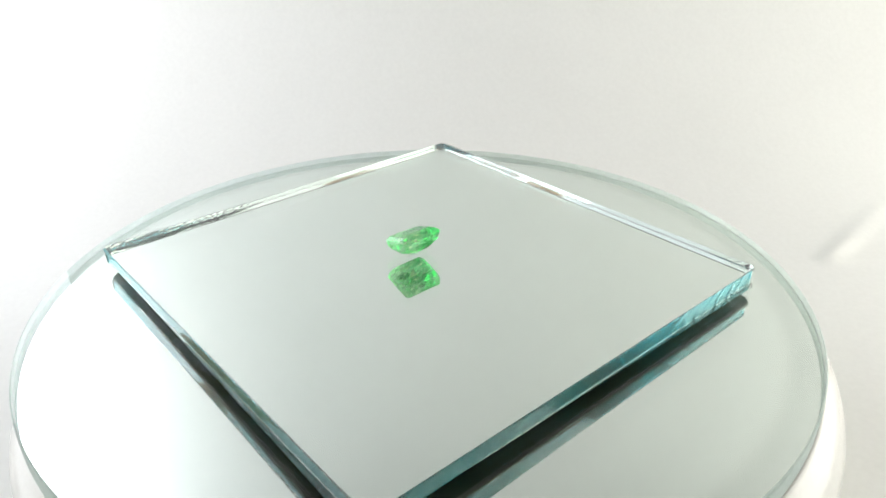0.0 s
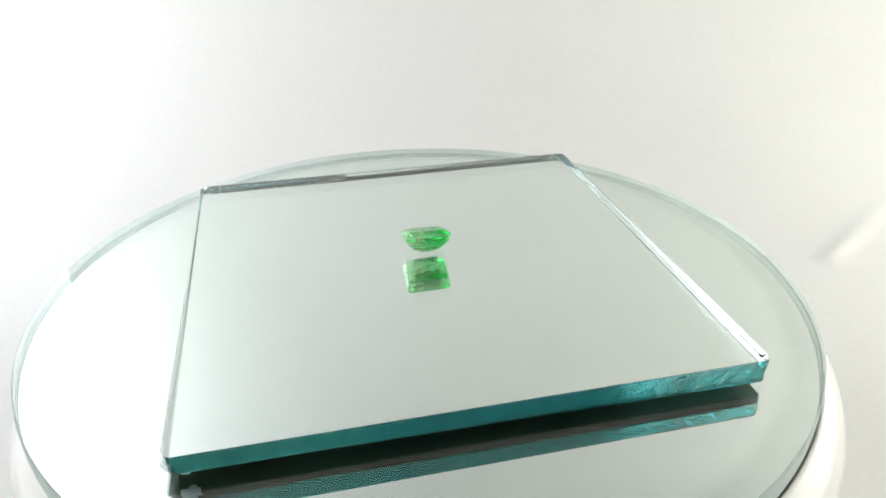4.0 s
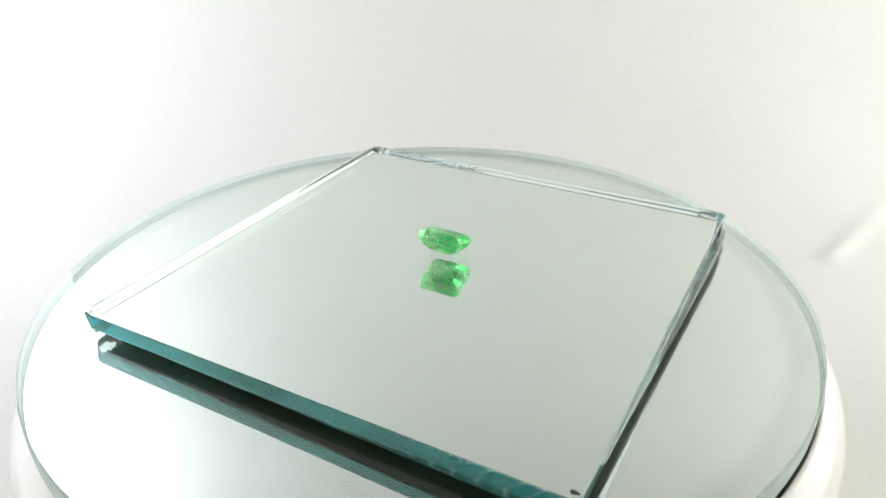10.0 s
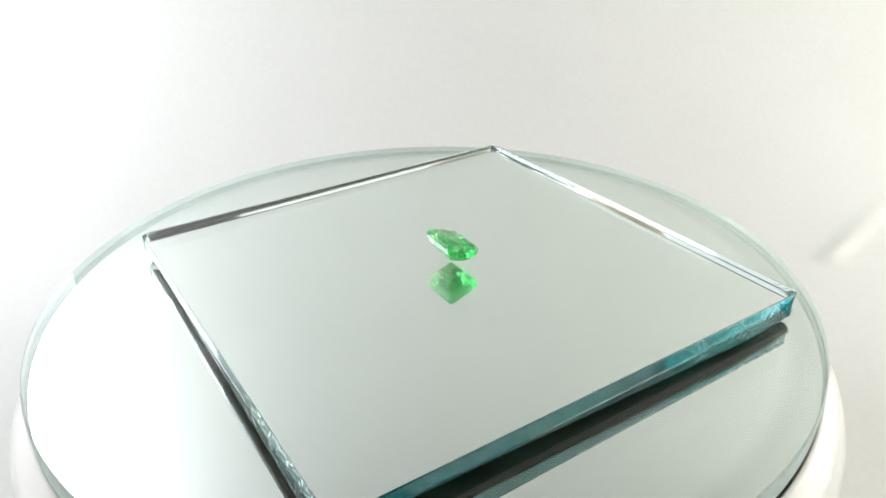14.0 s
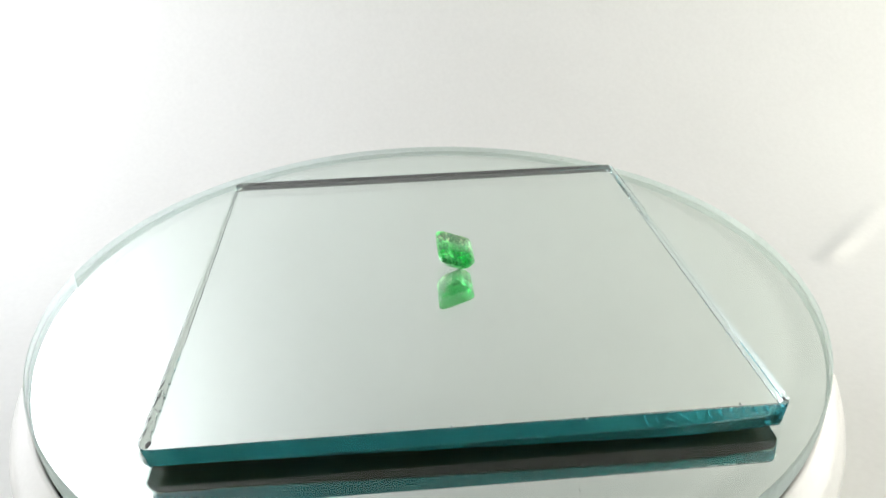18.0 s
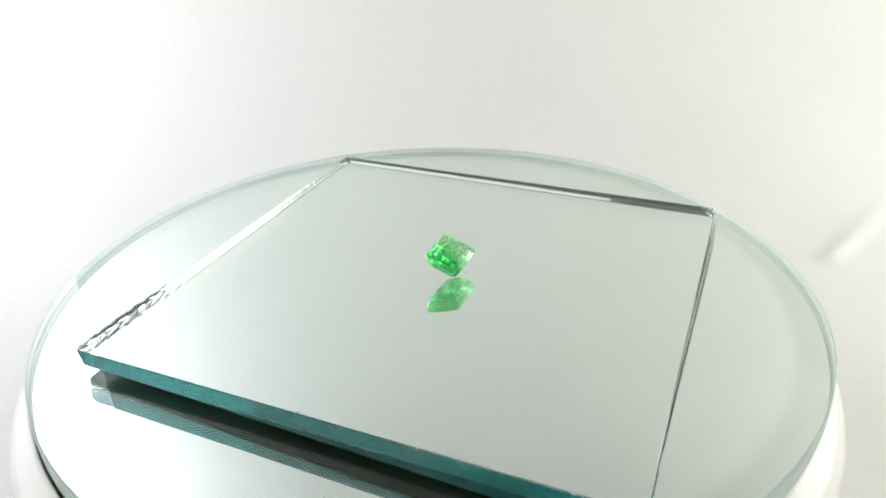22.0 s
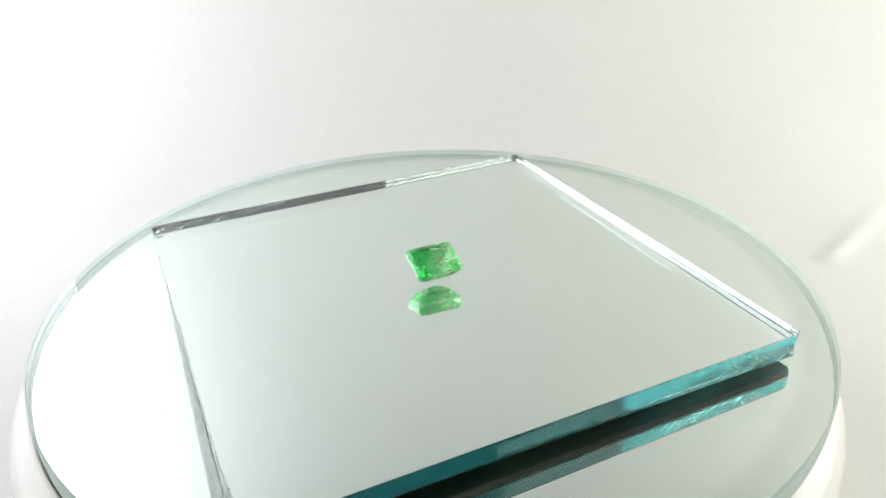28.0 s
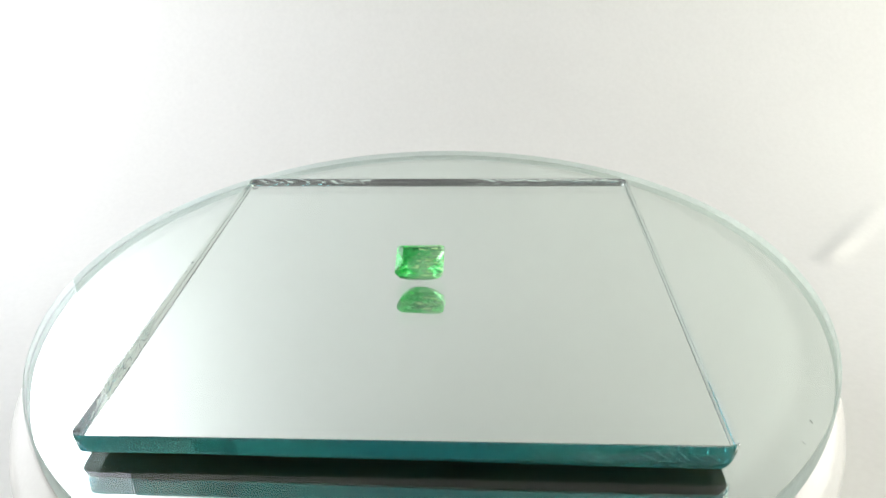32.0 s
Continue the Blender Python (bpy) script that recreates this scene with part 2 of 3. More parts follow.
def build_tent():
    # paper sweep: table sheet that curves up into the back wall
    bm = bmesh.new()
    rad, thick = 90.0, 0.4
    prof = [(Y0 + (Y1 - rad - Y0 - 40) * i / 12, 0.5, 0.0, 1.0) for i in range(12)] + [(Y1 - rad - 40 + i, 0.5, 0.0, 1.0) for i in range(40)]
    for i in range(49):
        a = math.pi / 2 * i / 48
        prof.append((Y1 - rad + rad * math.sin(a), 0.5 + rad - rad * math.cos(a), -math.sin(a), math.cos(a)))
    prof += [(Y1, 0.5 + rad + (ROOM - rad) * i / 12, -1.0, 0.0) for i in range(1, 13)]
    loop = [(y, z) for y, z, ny, nz in prof] + [(y - thick * ny, z - thick * nz) for y, z, ny, nz in reversed(prof)]
    cols = [X0 + (X1 - X0) * i / 150 for i in range(151)]
    rings(bm, [[(x, y + crease(x, y, z) * (0.25 if z > 30 else 0.0), z + crease(x, y, z)) for y, z in loop] for x in cols])
    sheet = new("backdrop", to_mesh("backdrop", bm, PAPER, True))
    tagged(sheet, "seamless white paper backdrop curving up behind the turntable", "backdrop", kind="structure")
    bm = bmesh.new()
    box(bm, X0 - 400, X1 + 400, Y0 - 300, Y1 + 400, -25, -0.5)
    tagged(new("ground", to_mesh("ground", bm, TABLE)), "pale table top under the paper backdrop", "table top", kind="structure")
    for name, dims, mat, label in (
            ("wall_left", (X0 - 6, X0 - 0.5, 108.0, Y1 + 6, 0, 90), LEFT_LIT, "brightly lit white diffuser panel beside the backdrop"),
            # Added glow out of view that lightens the backdrop mirrored at left.
            ("wall_left_high", (X0 - 6, X0 - 0.5, 108.0, Y1 + 6, 90.2, ROOM), HIGH_LIT, "added glowing white panel beside the backdrop, brightest, out of view"),
            # Foot and band glow are added to brighten the paper at left.
            ("wall_left_foot", (X0 - 6, X0 - 0.5, -45, 107.8, 0, 45), LOW_LIT, "added glowing white strip along the foot of the tent, out of view"),
            ("wall_left_band", (X0 - 6, X0 - 0.5, 10, 107.8, 45.2, 150), BAND_LIT, "added glowing white band at the side of the tent, out of view"),
            ("wall_left_step", (X0 - 6, X0 - 0.5, -45, 9.8, 45.2, 150), MIDDLE_LIT, "softly lit white diffuser side of the light tent"),
            ("wall_left_middle", (X0 - 6, X0 - 0.5, -45, 107.8, 150.2, ROOM), MIDDLE_LIT, "softly lit white diffuser side of the light tent"),
            ("wall_left_front", (X0 - 6, X0 - 0.5, Y0, -45.2, 0, ROOM), FRONT_LIT, "softly lit white diffuser side of the light tent"),
            # Unseen brown strips, here and at right, added for the brown reflected in the glass.
            ("wall_left_edge", (X0 - 0.3, X0 + 1.5, 38, 96, 138, 182), BROWN_STRIP, "unseen brown strip added for its reflection in the glass edges"),
            # Added glow, no lamp here: it brightens the paper and drum at right.
            ("wall_right_low", (X1 + 0.5, X1 + 6, -43.8, 84.8, 0, 100), RIGHT_LOW_LIT, "added warm white glowing panel low at the right, out of view"),
            ("wall_right_back", (X1 + 0.5, X1 + 6, 85, Y1 + 6, 0, ROOM), RIGHT_LIT, "softly lit warm white diffuser panel beside the backdrop"),
            ("wall_right", (X1 + 0.5, X1 + 6, -43.8, 84.8, 100.2, ROOM), RIGHT_LIT, "softly lit warm white diffuser panel beside the backdrop"),
            ("wall_right_edge", (X1 - 1.5, X1 + 0.3, -45, 38, 150, 205), BROWN_STRIP, "unseen brown strip added for its reflection in the glass edges"),
            # Unseen glowing panel added to light the drum from the right front.
            ("wall_right_front", (X1 + 0.5, X1 + 6, -195, -44, 0, ROOM), SIDE_LIT, "added warm white glowing panel at the side of the tent, out of view"),
            ("wall_right_corner", (X1 + 0.5, X1 + 6, Y0, -195.2, 0, ROOM), DARK_CLOTH, "dark cloth in the front corner of the tent"),
            # Unseen roof, added dark so that less light reaches the upper backdrop.
            ("ceiling", (X0 - 6, X1 + 6, Y0, Y1 + 6, ROOM + 1, ROOM + 7), DARK_ROOF, "unseen dark grey roof added to keep the upper backdrop dimmer"),
            ("wall_front_left", (X0 - 6, -118, Y0 - 6, Y0 - 1, 0, 190), FRONT_LIT, "lit white diffuser flap beside the tent's opening"),
            ("wall_front_right", (-117.8, X1 + 6, Y0 - 6, Y0 - 1, 0, 143), FRONT_LIT, "lit white diffuser flap under the tent's opening"),
            ("wall_front_top", (X0 - 6, X1 + 6, Y0 - 6, Y0 - 1, 190.5, ROOM), DARK_CLOTH, "dark cloth above the tent's opening"),
            ("wall_front", (-117.5, X1 + 6, Y0 - 90, Y0 - 84, 100, 230), DARK_CLOTH, "dark cloth beyond the opening of the light tent")):
        bm = bmesh.new()
        box(bm, *dims)
        tagged(new(name, to_mesh(name, bm, mat)), label, "tent wall", kind="structure")


build_tent()

# ---------------------------------------------------------------- rotation
SPIN0, SPIN_RATE, SPIN_T = -78.53, -6.9855, 16.0
TILT = Matrix(((1, 0, 0.0054, 0), (0, 1, -0.0040, 0), (-0.0054, 0.0040, 1, 0), (0, 0, 0, 1))).to_quaternion().to_matrix().to_4x4()


def spin(t):
    """Turn of the platter about the upright axis, in the world."""
    return pose(0, 0, 0, 0, 0, SPIN0 + SPIN_RATE * (t - SPIN_T))


def spin_rows(rest):
    return [(0.5 * i, spin(0.5 * i) @ rest) for i in range(int(SECONDS * 2) + 1)]


def lift(x, y, z):
    return Matrix.Translation(Vector((x, y, z)) * MM)


MIRROR_REST = lift(0, 0, TOP) @ TILT     # origin of the plates, at the square mirror's upper face
GEM_REST = lift(0, 0, TOP) @ TILT @ lift(0.297, 4.512, 3.08) @ pose(0, 0, 0, 0, 0, 184.6) @ pose(0, 0, 0, 0, -1.39, 0) @ pose(0, 0, 0, 19.43, 0, 0)


# ---------------------------------------------------------------- turntable
def build_turntable():
    table = new("turntable")
    table.location = (0, 0, 0.001)
    deck = TOP - 7.2 - 1.0          # inner lip of the fixed drum
    hub = TOP + DISC_TOP - DISC_T - 0.32 - 1.0
    bm = bmesh.new()
    prof = [(30, 0), (62.5, 0), (63.3, 0.4), (63.6, 1.4), (63.6, deck - 7.6), (63.5, deck - 6.6), (63.2, deck - 5.4), (62.7, deck - 4.2), (62.0, deck - 3.0),
            (61.2, deck - 1.9), (60.4, deck - 1.0), (59.9, deck - 0.35), (59.6, deck - 0.08), (59.35, deck), (59.15, deck - 0.1), (59.05, deck - 0.5), (59.0, deck - 4.5), (30, deck - 4.5)]
    rings(bm, [circle(r, z, 256) for r, z in prof], cap=(0, 0))
    drum = part("drum", bm, PLASTIC, table, "glossy cream white plastic drum with a rounded shoulder", True)
    # Platter coloured dark: the shade in the gap is put into its colour.
    bm = bmesh.new()
    prof = [(20, deck - 4.2), (57.8, deck - 4.2), (58.0, deck - 4.0), (58.0, hub - 0.5), (57.6, hub), (20, hub)]
    rings(bm, [circle(r, z, 192) for r, z in prof], cap=(0, 0))
    platter = part("platter", bm, [RUBBER_AND_SHADE], table, "round turning platter, coloured dark for the shade under the mirror")
    bm = bmesh.new()
    rnd = random.Random(4)
    for i in range(26):
        a, z, s = rnd.uniform(0, 6.28), deck - rnd.uniform(8, 22), rnd.uniform(0.07, 0.2)
        c = Vector((63.6 * math.cos(a), 63.6 * math.sin(a), z)) * MM
        bmesh.ops.create_icosphere(bm, subdivisions=1, radius=s * MM, matrix=Matrix.Translation(c))
    specks = part("dust_specks", bm, DUST, drum, "tiny grey dust specks")
    specks["kind"] = "stuff"
    for i in range(4):
        a = math.pi / 4 + i * math.pi / 2
        bm = bmesh.new()
        rings(bm, [circle(r, z, 24, 44 * math.cos(a), 44 * math.sin(a)) for r, z in ((5, -0.5), (5.4, -0.2), (5.4, 0.2), (4, 0.6))], cap=(0, 0))
        part("foot", bm, RUBBER_AND_SHADE, table)
    tagged(table, "white plastic display turntable with a turning round platter", "turntable")
    return table, platter


# ---------------------------------------------------------------- dust
def fleck(parent, x, y, turn, size):
    """A curled speck of lint lying on glass."""
    bm = bmesh.new()
    n = 7
    pts = []
    for i in range(n):
        s = i / (n - 1) * 2 - 1
        p = Vector((s * size, 0.25 * size * (1 - s * s)))
        p.rotate(Matrix.Rotation(turn, 2))
        pts.append(Vector((x + p.x, y + p.y, 0.07)))
    w = 0.05
    loops = [[(p.x, p.y - w, 0.02), (p.x + w * 0.5, p.y + w, 0.02), (p.x, p.y, 0.02 + 1.6 * w)] for p in pts]
    rings(bm, loops, cap=(0, 0))
    part("dust_fleck", bm, DUST, parent, "speck of grey lint")


# ---------------------------------------------------------------- round mirror
DISC_R = 59.86
DISC_AT = (-0.82, 0.22)


def build_round_mirror():
    ob = new("round_mirror")
    top, bot = 0.0, -DISC_T
    bm = bmesh.new()
    turns = [math.pi * i / 12 for i in range(13)]
    edge = top - ARRIS
    wall = DISC_T - ARRIS
    prof = [(DISC_R - 0.2 + 0.2 * math.sin(a) ** 0.4, edge - wall * (1 - math.cos(a)) / 2) for a in turns]
    clear = [DISC_R - 0.3, 40.0, 28.0, 16.0, 6.0, 1.5]
    inner = [DISC_R - 0.3, DISC_R - 3.6, DISC_R - 4.3, DISC_R - 5.0, DISC_R - 5.7, DISC_R - 6.4, 40.0, 28.0, 16.0, 6.0, 1.5]
    prof = [(r, top) for r in reversed(clear)] + prof + [(r, bot) for r in inner]
    k = len(clear) - 1
    rings(bm, [circle(r, z, 384) for r, z in prof], mat=lambda i: 0 if i < k else min(i - k - 13, 5) + 2 if i >= k + 14 else 1, cap=(0, 7))
    part("glass_disc", bm, [GLASS_FACE, GLASS_RIM, *SILVER_RIM, SILVER], ob, smooth={1})
    bm = bmesh.new()
    rings(bm, [circle(r, z, 192) for r, z in ((DISC_R - 0.7, bot - 0.03), (DISC_R - 0.65, bot - 0.06), (DISC_R - 0.7, bot - 0.3))], cap=(0, 0))
    part("back_coat", bm, BACK_PAINT, ob, "dark green-grey paint on the back of the mirror")
    for x, y, a, size in ((-7.0, -54.5, 0.2, 0.36), (-1.6, -56.4, 0.5, 0.5), (-53.3, 22.9, 1.1, 0.28), (-51.2, 28.3, 2.0, 0.28), (41.5, 18.6, 0.1, 0.25), (-53.5, 18.0, 0.4, 0.25), (54.3, -20.1, 1.2, 0.4)):
        fleck(ob, x - DISC_AT[0], y - DISC_AT[1], a, size)
    tagged(ob, "round glass mirror with a pale green rim, lying on the turntable", "mirror")
    return ob


# ---------------------------------------------------------------- square mirror
CORNERS = [Vector(c) for c in ((-41.23, 36.89), (34.29, 44.65), (41.85, -31.40), (-33.60, -39.31))]
MID = sum(CORNERS, Vector((0, 0))) / 4


def edge_break(side, near, length, v):
    """How badly the cut edge is broken (0 to 1) and the running phase of its shells."""
    far = length - near
    reach = ((29, 5), (27, 6), (26, 31), (2, 2))[side]
    power = ((0.95, 0.2), (0.26, 0.12), (0.75, 0.1), (0.08, 0.08))[side]
    fade = (20.0, 5.0, 16.0, 5.0)[side]     # the break dies out along the edge
    a = max(power[0] * min(1.0, max(0.0, reach[0] - near) / fade), power[1] * min(1.0, max(0.0, reach[1] - far) / 5.0))
    bend = 2.6 * v * v if side != 2 else 2.6 * (1 - v) ** 2
    x = near + bend + 0.9 * noise.noise(Vector((near * 0.25, side * 7.1, v * 0.8)))
    return a, 400.0 + x / (1.6, 1.5, 2.8, 2.7)[side]


def edge_depth(side, near, length, v):
    """How far the glass stands back from the straight cut, in mm."""
    a, phase = edge_break(side, near, length, v)
    w = phase % 1.0
    w = w / 0.75 if w < 0.75 else (1 - w) / 0.25
    rough = noise.noise(Vector((near * 0.8, side * 11.0, v * 1.6))) * 0.5 + 0.5
    bulge = (4 * v * (1 - v)) ** 0.7
    slant = (0.02, 0.06, 0.0, 0.11)[side] * max(0.0, v - 0.15) / 0.85
    if side == 1:
        slant += 1.0 * max(0.0, 1 - near / 15) ** 1.5 * max(0.0, v - 0.08)    # undercut at its first corner
    return a * bulge * (0.035 * (1 - w) + 0.03 * rough) + slant + 0.03


def fill_patch(bm, loop, n, mat):
    """Fill a four-sided loop of 4 * n points with an even grid that follows its border."""
    a, b, c, d = (loop[i * n] for i in range(4))
    grid = {}
    for i in range(n + 1):
        for j in range(n + 1):
            if j == 0:
                grid[i, j] = loop[i]
            elif i == n:
                grid[i, j] = loop[n + j]
            elif j == n:
                grid[i, j] = loop[3 * n - i]
            elif i == 0:
                grid[i, j] = loop[(4 * n - j) % (4 * n)]
            else:
                u, v = i / n, j / n
                p = (loop[i].co * (1 - v) + loop[3 * n - i].co * v + loop[(4 * n - j) % (4 * n)].co * (1 - u) + loop[n + j].co * u
                     - a.co * (1 - u) * (1 - v) - b.co * u * (1 - v) - c.co * u * v - d.co * (1 - u) * v)
                grid[i, j] = bm.verts.new(p)
    for i in range(n):
        for j in range(n):
            bm.faces.new((grid[i, j], grid[i + 1, j], grid[i + 1, j + 1], grid[i, j + 1])).material_index = mat


def flaked(p):
    """Is this place (m) in the patch at one corner where the paint has come off the silver?"""
    c = CORNERS[3] - MID + Vector((1.9, 1.4))
    x, y = p.x / MM - c.x, p.y / MM - c.y
    return (x / 1.3) ** 2 + (y / 1.1) ** 2 < 1.0 + 0.5 * noise.noise(Vector((x * 1.1, y * 1.1, 3.0)))


def build_square_mirror():
    ob = new("square_mirror")
    cuts, rows = 340, 13
    loops, marks = [], []
    for r in range(rows):
        v = r / (rows - 1)
        loop = []
        for side in range(4):
            a, b = CORNERS[side] - MID, CORNERS[(side + 1) % 4] - MID
            length = (b - a).length
            along = (b - a).normalized()
            inward = Vector((along.y, -along.x))
            for j in range(cuts):
                s = j / cuts
                near = min(s, 1 - s) * length
                d = edge_depth(side, s * length, length, v)
                marks.append(edge_break(side, s * length, length, v))
                d *= 0.18 if r == 0 else 1.0
                if r in (0, rows - 1):
                    d += 0.08
                # worn corner
                round_off = max(0.0, 1.2 - near) ** 2 * (0.3 + 0.45 * v)
                jag = max(0.0, 2.6 - near) * (0.15 if (s < 0.5) == (side == 0) and side in (0, 3) else 0.07)
                d += jag * abs(noise.noise(Vector((near * 1.7, side * 5.3 + (s > 0.5), v * 2.2))))
                p = a + along * (s * length) + inward * (d + round_off)
                loop.append((p.x, p.y, -TILE_T * v if r else 0.0))
        loops.append(loop)
    loops.insert(1, [(x, y, -0.06) for x, y, z in loops[0]])
    bm = bmesh.new()
    broken, phase = bm.verts.layers.float.new("broken"), bm.verts.layers.float.new("phase")
    made = rings(bm, loops, mat=lambda i: 1)
    marks = marks[:4 * cuts] + marks
    for v, mark in zip((v for row in made for v in row), marks):
        v[broken], v[phase] = mark
    fill_patch(bm, made[0], cuts, 0)
    fill_patch(bm, made[-1], cuts, 2)
    part("glass_plate", bm, [GLASS_FACE, GLASS_EDGE, SILVER], ob, smooth={1})
    bm = bmesh.new()
    last = [(x * 0.998, y * 0.998) for x, y, z in loops[-1][::2]]
    made = rings(bm, [[(x, y, -TILE_T - 0.02) for x, y in last], [(x, y, -TILE_T - 0.07) for x, y in last]])
    fill_patch(bm, made[0], cuts // 2, 0)
    fill_patch(bm, made[1], cuts // 2, 0)
    bmesh.ops.delete(bm, geom=[f for f in bm.faces if flaked(f.calc_center_median())], context="FACES")
    part("back_coat", bm, BACK_PAINT, ob, "dark green-grey paint on the back of the mirror, flaked off at one corner")
    # small dark chips in the glass at two corners
    for k, (at, s) in enumerate((((40.75, -30.4), 0.62), ((33.7, 43.75), 0.5), ((38.2, 3.9), 0.32), ((37.9, 6.8), 0.28), ((37.0, 19.7), 0.2), ((34.6, 38.2), 0.24))):
        c = Vector(at) - MID
        bm = bmesh.new()
        n = 14
        rnd = random.Random(k)
        rad = [s * rnd.uniform(0.6, 1.15) for i in range(n)]
        rings(bm, [[(c.x + f * rad[i] * math.cos(6.283 * i / n), c.y + f * 0.6 * rad[i] * math.sin(6.283 * i / n), z) for i in range(n)]
                   for f, z in ((1.0, 0.01), (0.9, 0.05), (0.4, 0.09))], cap=(0, 0))
        part("chip", bm, CHIP if k < 2 else PALE_CHIP, ob, "small chip in the edge")
    for x, y, a, size in ((9.0, 15.7, 0.3, 0.2), (9.3, 18.0, 1.3, 0.16), (-21.0, 12.0, 0.8, 0.12), (22.0, -14.0, 2.1, 0.12)):
        fleck(ob, x - MID.x, y - MID.y, a, size)
    c = CORNERS[3] - MID + Vector((1.9, 1.4))
    bm = bmesh.new()
    rad = [1.5 + 0.2 * math.sin(2.1 * i) for i in range(16)]
    rings(bm, [[(c.x + rad[i] * math.cos(math.pi * i / 8), c.y + 0.85 * rad[i] * math.sin(math.pi * i / 8), z) for i in range(16)]
               for z in (-TILE_T - 0.005, -TILE_T - 0.015)], cap=(0, 0))
    part("bare_patch", bm, BARE_SILVER, ob, "bright bare silver where the back paint has flaked off")
    # thin pads that hold the tile just clear of the round mirror
    for c in CORNERS:
        p = (c - MID) * 0.55
        bm = bmesh.new()
        rings(bm, [circle(5.0, z, 32, p.x, p.y) for z in (-TILE_T - 0.075, DISC_TOP + 0.004)], cap=(0, 0))
        part("pad", bm, RUBBER_AND_SHADE, ob)
    tagged(ob, "square mirror tile with rough teal glass edges on the round mirror", "mirror")
    return ob


# ---------------------------------------------------------------- gemstone
def gem_material():
    """Clear green stone, cloudy in patches, with clear sparkle where a facet throws light back."""
    m, nodes, links, out = material("cloudy_green_emerald")
    n1 = noise_node(nodes, links, 230.0, 5.0, 0.65)
    n2 = noise_node(nodes, links, 2200.0, 5.0, 0.75)
    n3 = noise_node(nodes, links, 600.0, 3.0, 0.6)
    co = nodes.new("ShaderNodeTexCoord")
    xyz = nodes.new("ShaderNodeSeparateXYZ")
    links.new(co.outputs["Object"], xyz.inputs[0])
    along = nodes.new("ShaderNodeMath")
    along.operation = "MULTIPLY_ADD"
    along.inputs[1].default_value, along.inputs[2].default_value = 75.0, 0.02
    links.new(xyz.outputs["X"], along.inputs[0])
    zone = nodes.new("ShaderNodeMath")
    zone.operation = "ADD"
    links.new(along.outputs[0], zone.inputs[0])
    links.new(n1.outputs["Fac"], zone.inputs[1])
    r = ramp_node(nodes, links, zone.outputs[0], [(0.28, (0.13, 0.80, 0.28)), (0.5, (0.46, 0.91, 0.56)), (0.72, (0.72, 0.96, 0.70))])
    b = bump_node(nodes, links, n3.outputs["Fac"], 0.00003, 0.6)
    g = nodes.new("ShaderNodeBsdfRefraction")
    g.inputs["IOR"].default_value = 1.57
    g.inputs["Roughness"].default_value = 0.0
    back = nodes.new("ShaderNodeBsdfGlossy")
    back.inputs["Color"].default_value = (0.90, 1.0, 0.93, 1)
    back.inputs["Roughness"].default_value = 0.0
    f = nodes.new("ShaderNodeFresnel")
    f.inputs["IOR"].default_value = 1.57
    links.new(r.outputs["Color"], g.inputs["Color"])
    links.new(b.outputs["Normal"], g.inputs["Normal"])
    d = nodes.new("ShaderNodeBsdfTranslucent")
    s = nodes.new("ShaderNodeBsdfDiffuse")
    c = ramp_node(nodes, links, zone.outputs[0], [(0.36, (0.04, 0.66, 0.20)), (0.5, (0.24, 0.86, 0.42)), (0.64, (0.60, 0.96, 0.64))])
    links.new(c.outputs["Color"], d.inputs["Color"])
    links.new(c.outputs["Color"], s.inputs["Color"])
    cloudy = nodes.new("ShaderNodeMixShader")
    links.new(d.outputs[0], cloudy.inputs[1])
    links.new(s.outputs[0], cloudy.inputs[2])
    mix = nodes.new("ShaderNodeMixShader")
    k = ramp_node(nodes, links, n2.outputs["Fac"], [(0.46, (0.08, 0.08, 0.08)), (0.66, (0.48, 0.48, 0.48))])
    links.new(k.outputs["Color"], mix.inputs["Fac"])
    links.new(g.outputs[0], mix.inputs[1])
    links.new(cloudy.outputs[0], mix.inputs[2])
    # pale feathery veins that run towards one end
    stretch = nodes.new("ShaderNodeMapping")
    stretch.inputs["Scale"].default_value = (0.3, 1.0, 1.0)
    stretch.inputs["Rotation"].default_value = (0.0, 0.0, 0.35)
    links.new(co.outputs["Object"], stretch.inputs["Vector"])
    vein = nodes.new("ShaderNodeTexNoise")
    vein.inputs["Scale"].default_value, vein.inputs["Detail"].default_value = 2600.0, 3.0
    links.new(stretch.outputs[0], vein.inputs["Vector"])
    v = ramp_node(nodes, links, vein.outputs["Fac"], [(0.57, (0, 0, 0)), (0.62, (0.9, 0.9, 0.9))])
    end = ramp_node(nodes, links, zone.outputs[0], [(0.40, (0.15, 0.15, 0.15)), (0.56, (1, 1, 1))])
    share = nodes.new("ShaderNodeMath")
    share.operation = "MULTIPLY"
    links.new(v.outputs["Color"], share.inputs[0])
    links.new(end.outputs["Color"], share.inputs[1])
    white = nodes.new("ShaderNodeBsdfPrincipled")
    white.inputs["Base Color"].default_value = (0.68, 0.95, 0.50, 1)
    white.inputs["Roughness"].default_value = 0.25
    veined = nodes.new("ShaderNodeMixShader")
    links.new(share.outputs[0], veined.inputs["Fac"])
    links.new(mix.outputs[0], veined.inputs[1])
    links.new(white.outputs[0], veined.inputs[2])
    polish = nodes.new("ShaderNodeMixShader")
    links.new(f.outputs[0], polish.inputs["Fac"])
    links.new(veined.outputs[0], polish.inputs[1])
    links.new(back.outputs[0], polish.inputs[2])
    links.new(polish.outputs[0], out.inputs["Surface"])
    return m


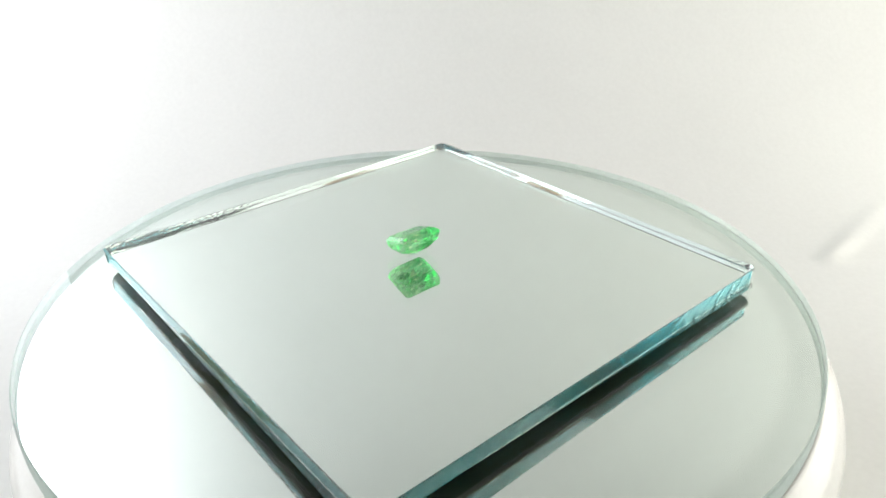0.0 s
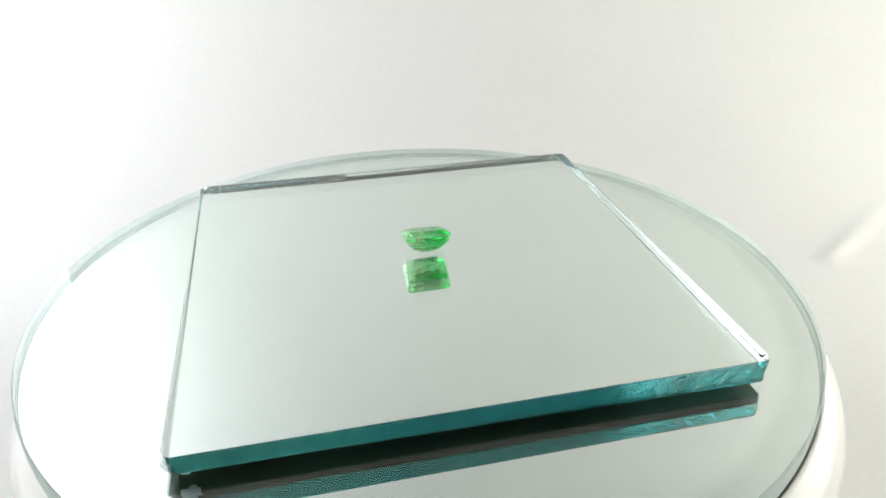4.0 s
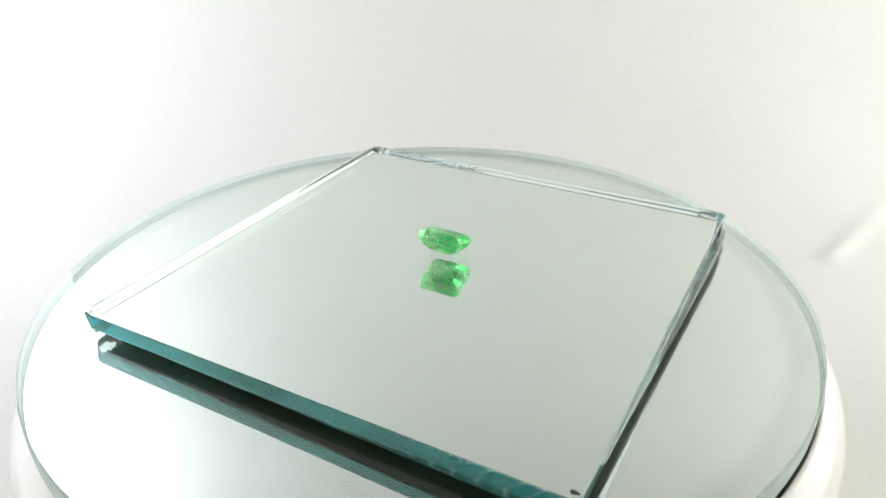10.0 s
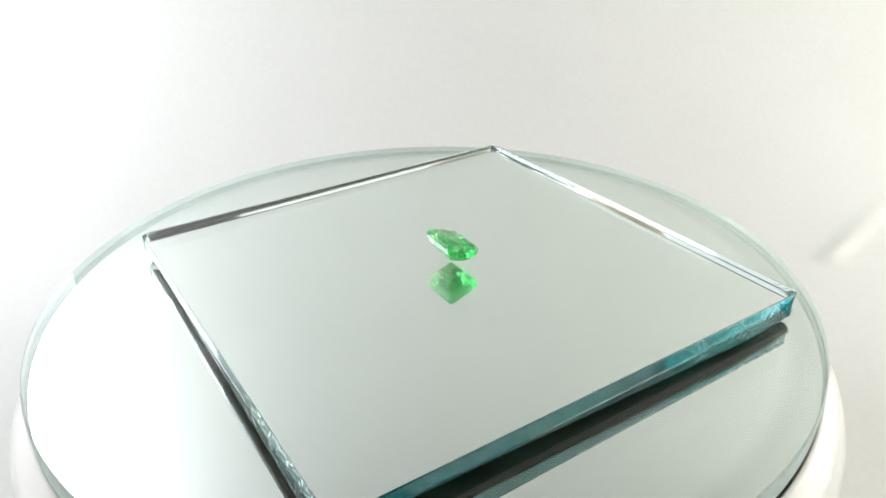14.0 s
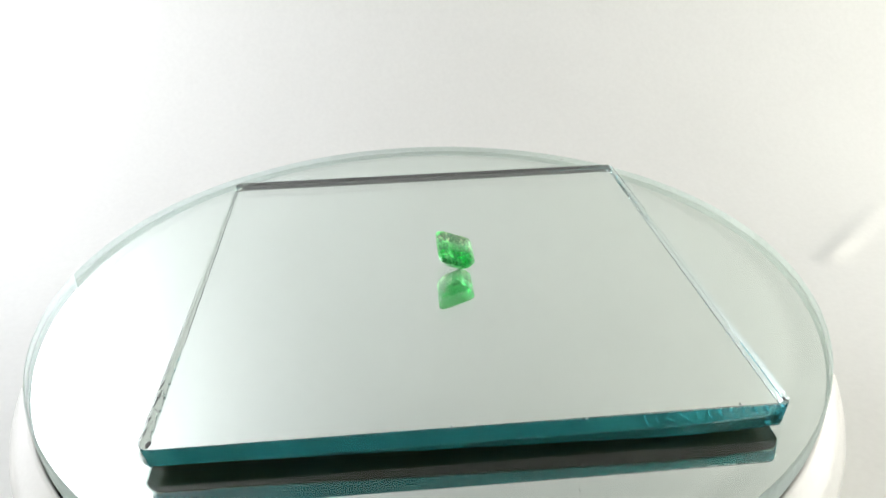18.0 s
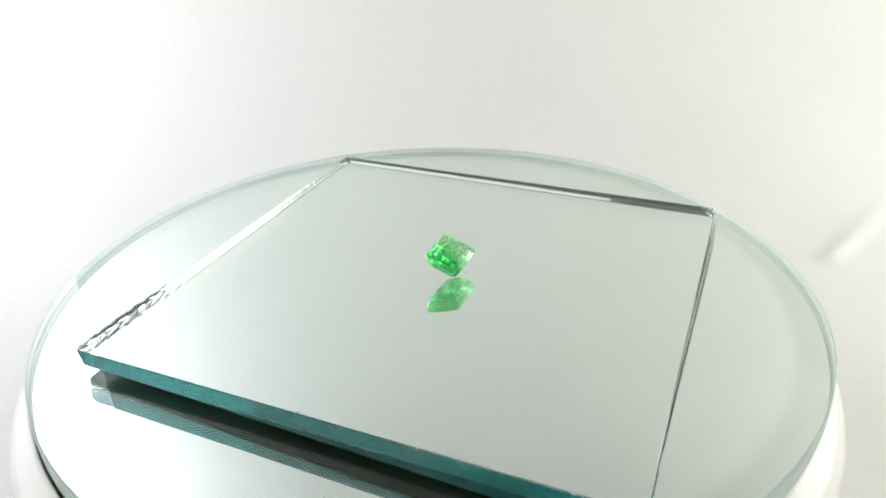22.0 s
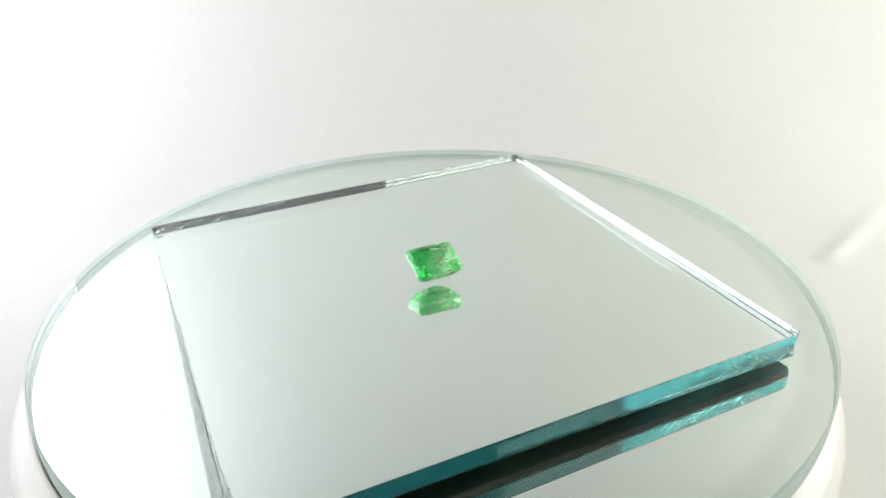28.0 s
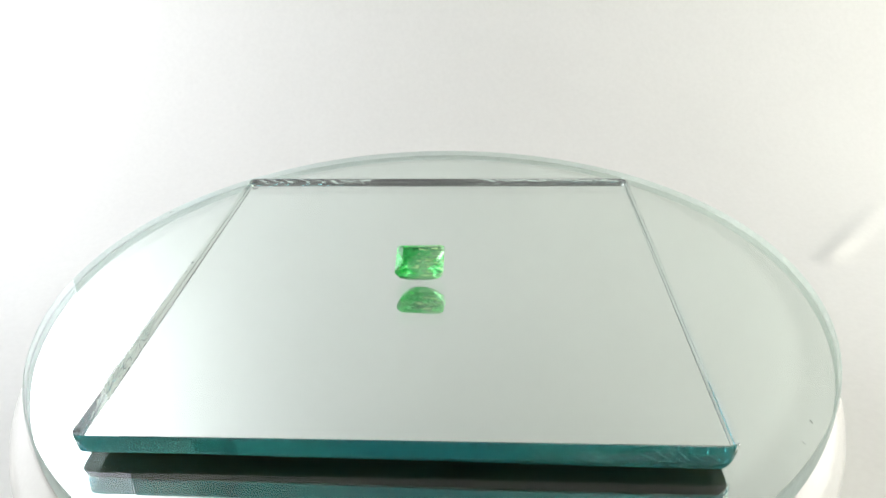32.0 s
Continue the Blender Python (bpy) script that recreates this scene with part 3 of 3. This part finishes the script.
def octagon(hx, y0, y1, c, z):
    """Rectangle with cut corners: half length hx, from y0 to y1."""
    return [(hx, y0 + c, z), (hx, y1 - c, z), (hx - c, y1, z), (-hx + c, y1, z),
            (-hx, y1 - c, z), (-hx, y0 + c, z), (-hx + c, y0, z), (hx - c, y0, z)]


def build_gem():
    ob = new("emerald")
    bm = bmesh.new()
    loops = [octagon(2.6, -1.85, 1.85, 0.26, 0.80), octagon(3.2, -2.45, 2.45, 0.36, 0.56), octagon(3.7, -2.97, 2.97, 0.48, 0.10), octagon(3.7, -2.97, 2.95, 0.48, -0.42),
             octagon(3.34, -2.58, 2.3, 0.4, -1.4), octagon(2.05, -1.92, 0.9, 0.28, -2.58), octagon(0.7, -0.42, -0.38, 0.01, -3.11)]
    rings(bm, loops, cap=(0, 0))
    part("stone", bm, GEM, ob)
    # feathery flaws inside the stone
    flaw = bmesh.new()
    rnd = random.Random(11)
    for i in range(70):
        c = Vector((rnd.uniform(-2.3, 2.3), rnd.uniform(-1.35, 1.35), rnd.uniform(-1.5, 0.35)))
        q = Euler((rnd.uniform(0, 3), rnd.uniform(0, 3), rnd.uniform(0, 3))).to_matrix()
        s = rnd.choice((0.04, 0.05, 0.06, 0.08, 0.11, 0.22))
        pts = [c + q @ Vector((s * rnd.uniform(0.5, 1.4) * math.cos(1.047 * k), s * rnd.uniform(0.3, 0.8) * math.sin(1.047 * k), 0.0)) for k in range(6)]
        up = q @ Vector((0, 0, 0.03))
        rings(flaw, [[tuple(p - up) for p in pts], [tuple(p + up) for p in pts]], cap=(0, 0))
    f = part("inclusions", flaw, FLAW, ob, "dark and pale feathery flaws inside the stone")
    f["kind"] = "stuff"
    tagged(ob, "pale green step-cut emerald with cloudy flaws, tilted on the mirror", "gemstone")
    return ob


GEM = gem_material()
FLAW = surface("emerald_flaws", (0.10, 0.50, 0.16), (0.86, 0.97, 0.70), 0.12, 900.0)

turntable, platter = build_turntable()
round_mirror = build_round_mirror()
square_mirror = build_square_mirror()
emerald = build_gem()

DISC_REST = MIRROR_REST @ lift(*DISC_AT, DISC_TOP)
PLATTER_REST = MIRROR_REST @ lift(0, 0, -TOP)
TILE_REST = MIRROR_REST @ lift(MID.x, MID.y, 0)


def motions():
    walk(platter, spin_rows(PLATTER_REST))
    walk(round_mirror, spin_rows(DISC_REST))
    walk(square_mirror, spin_rows(TILE_REST))
    walk(emerald, [(t, lift(0, 0.2, 0) @ m) for t, m in spin_rows(GEM_REST)])


motions()
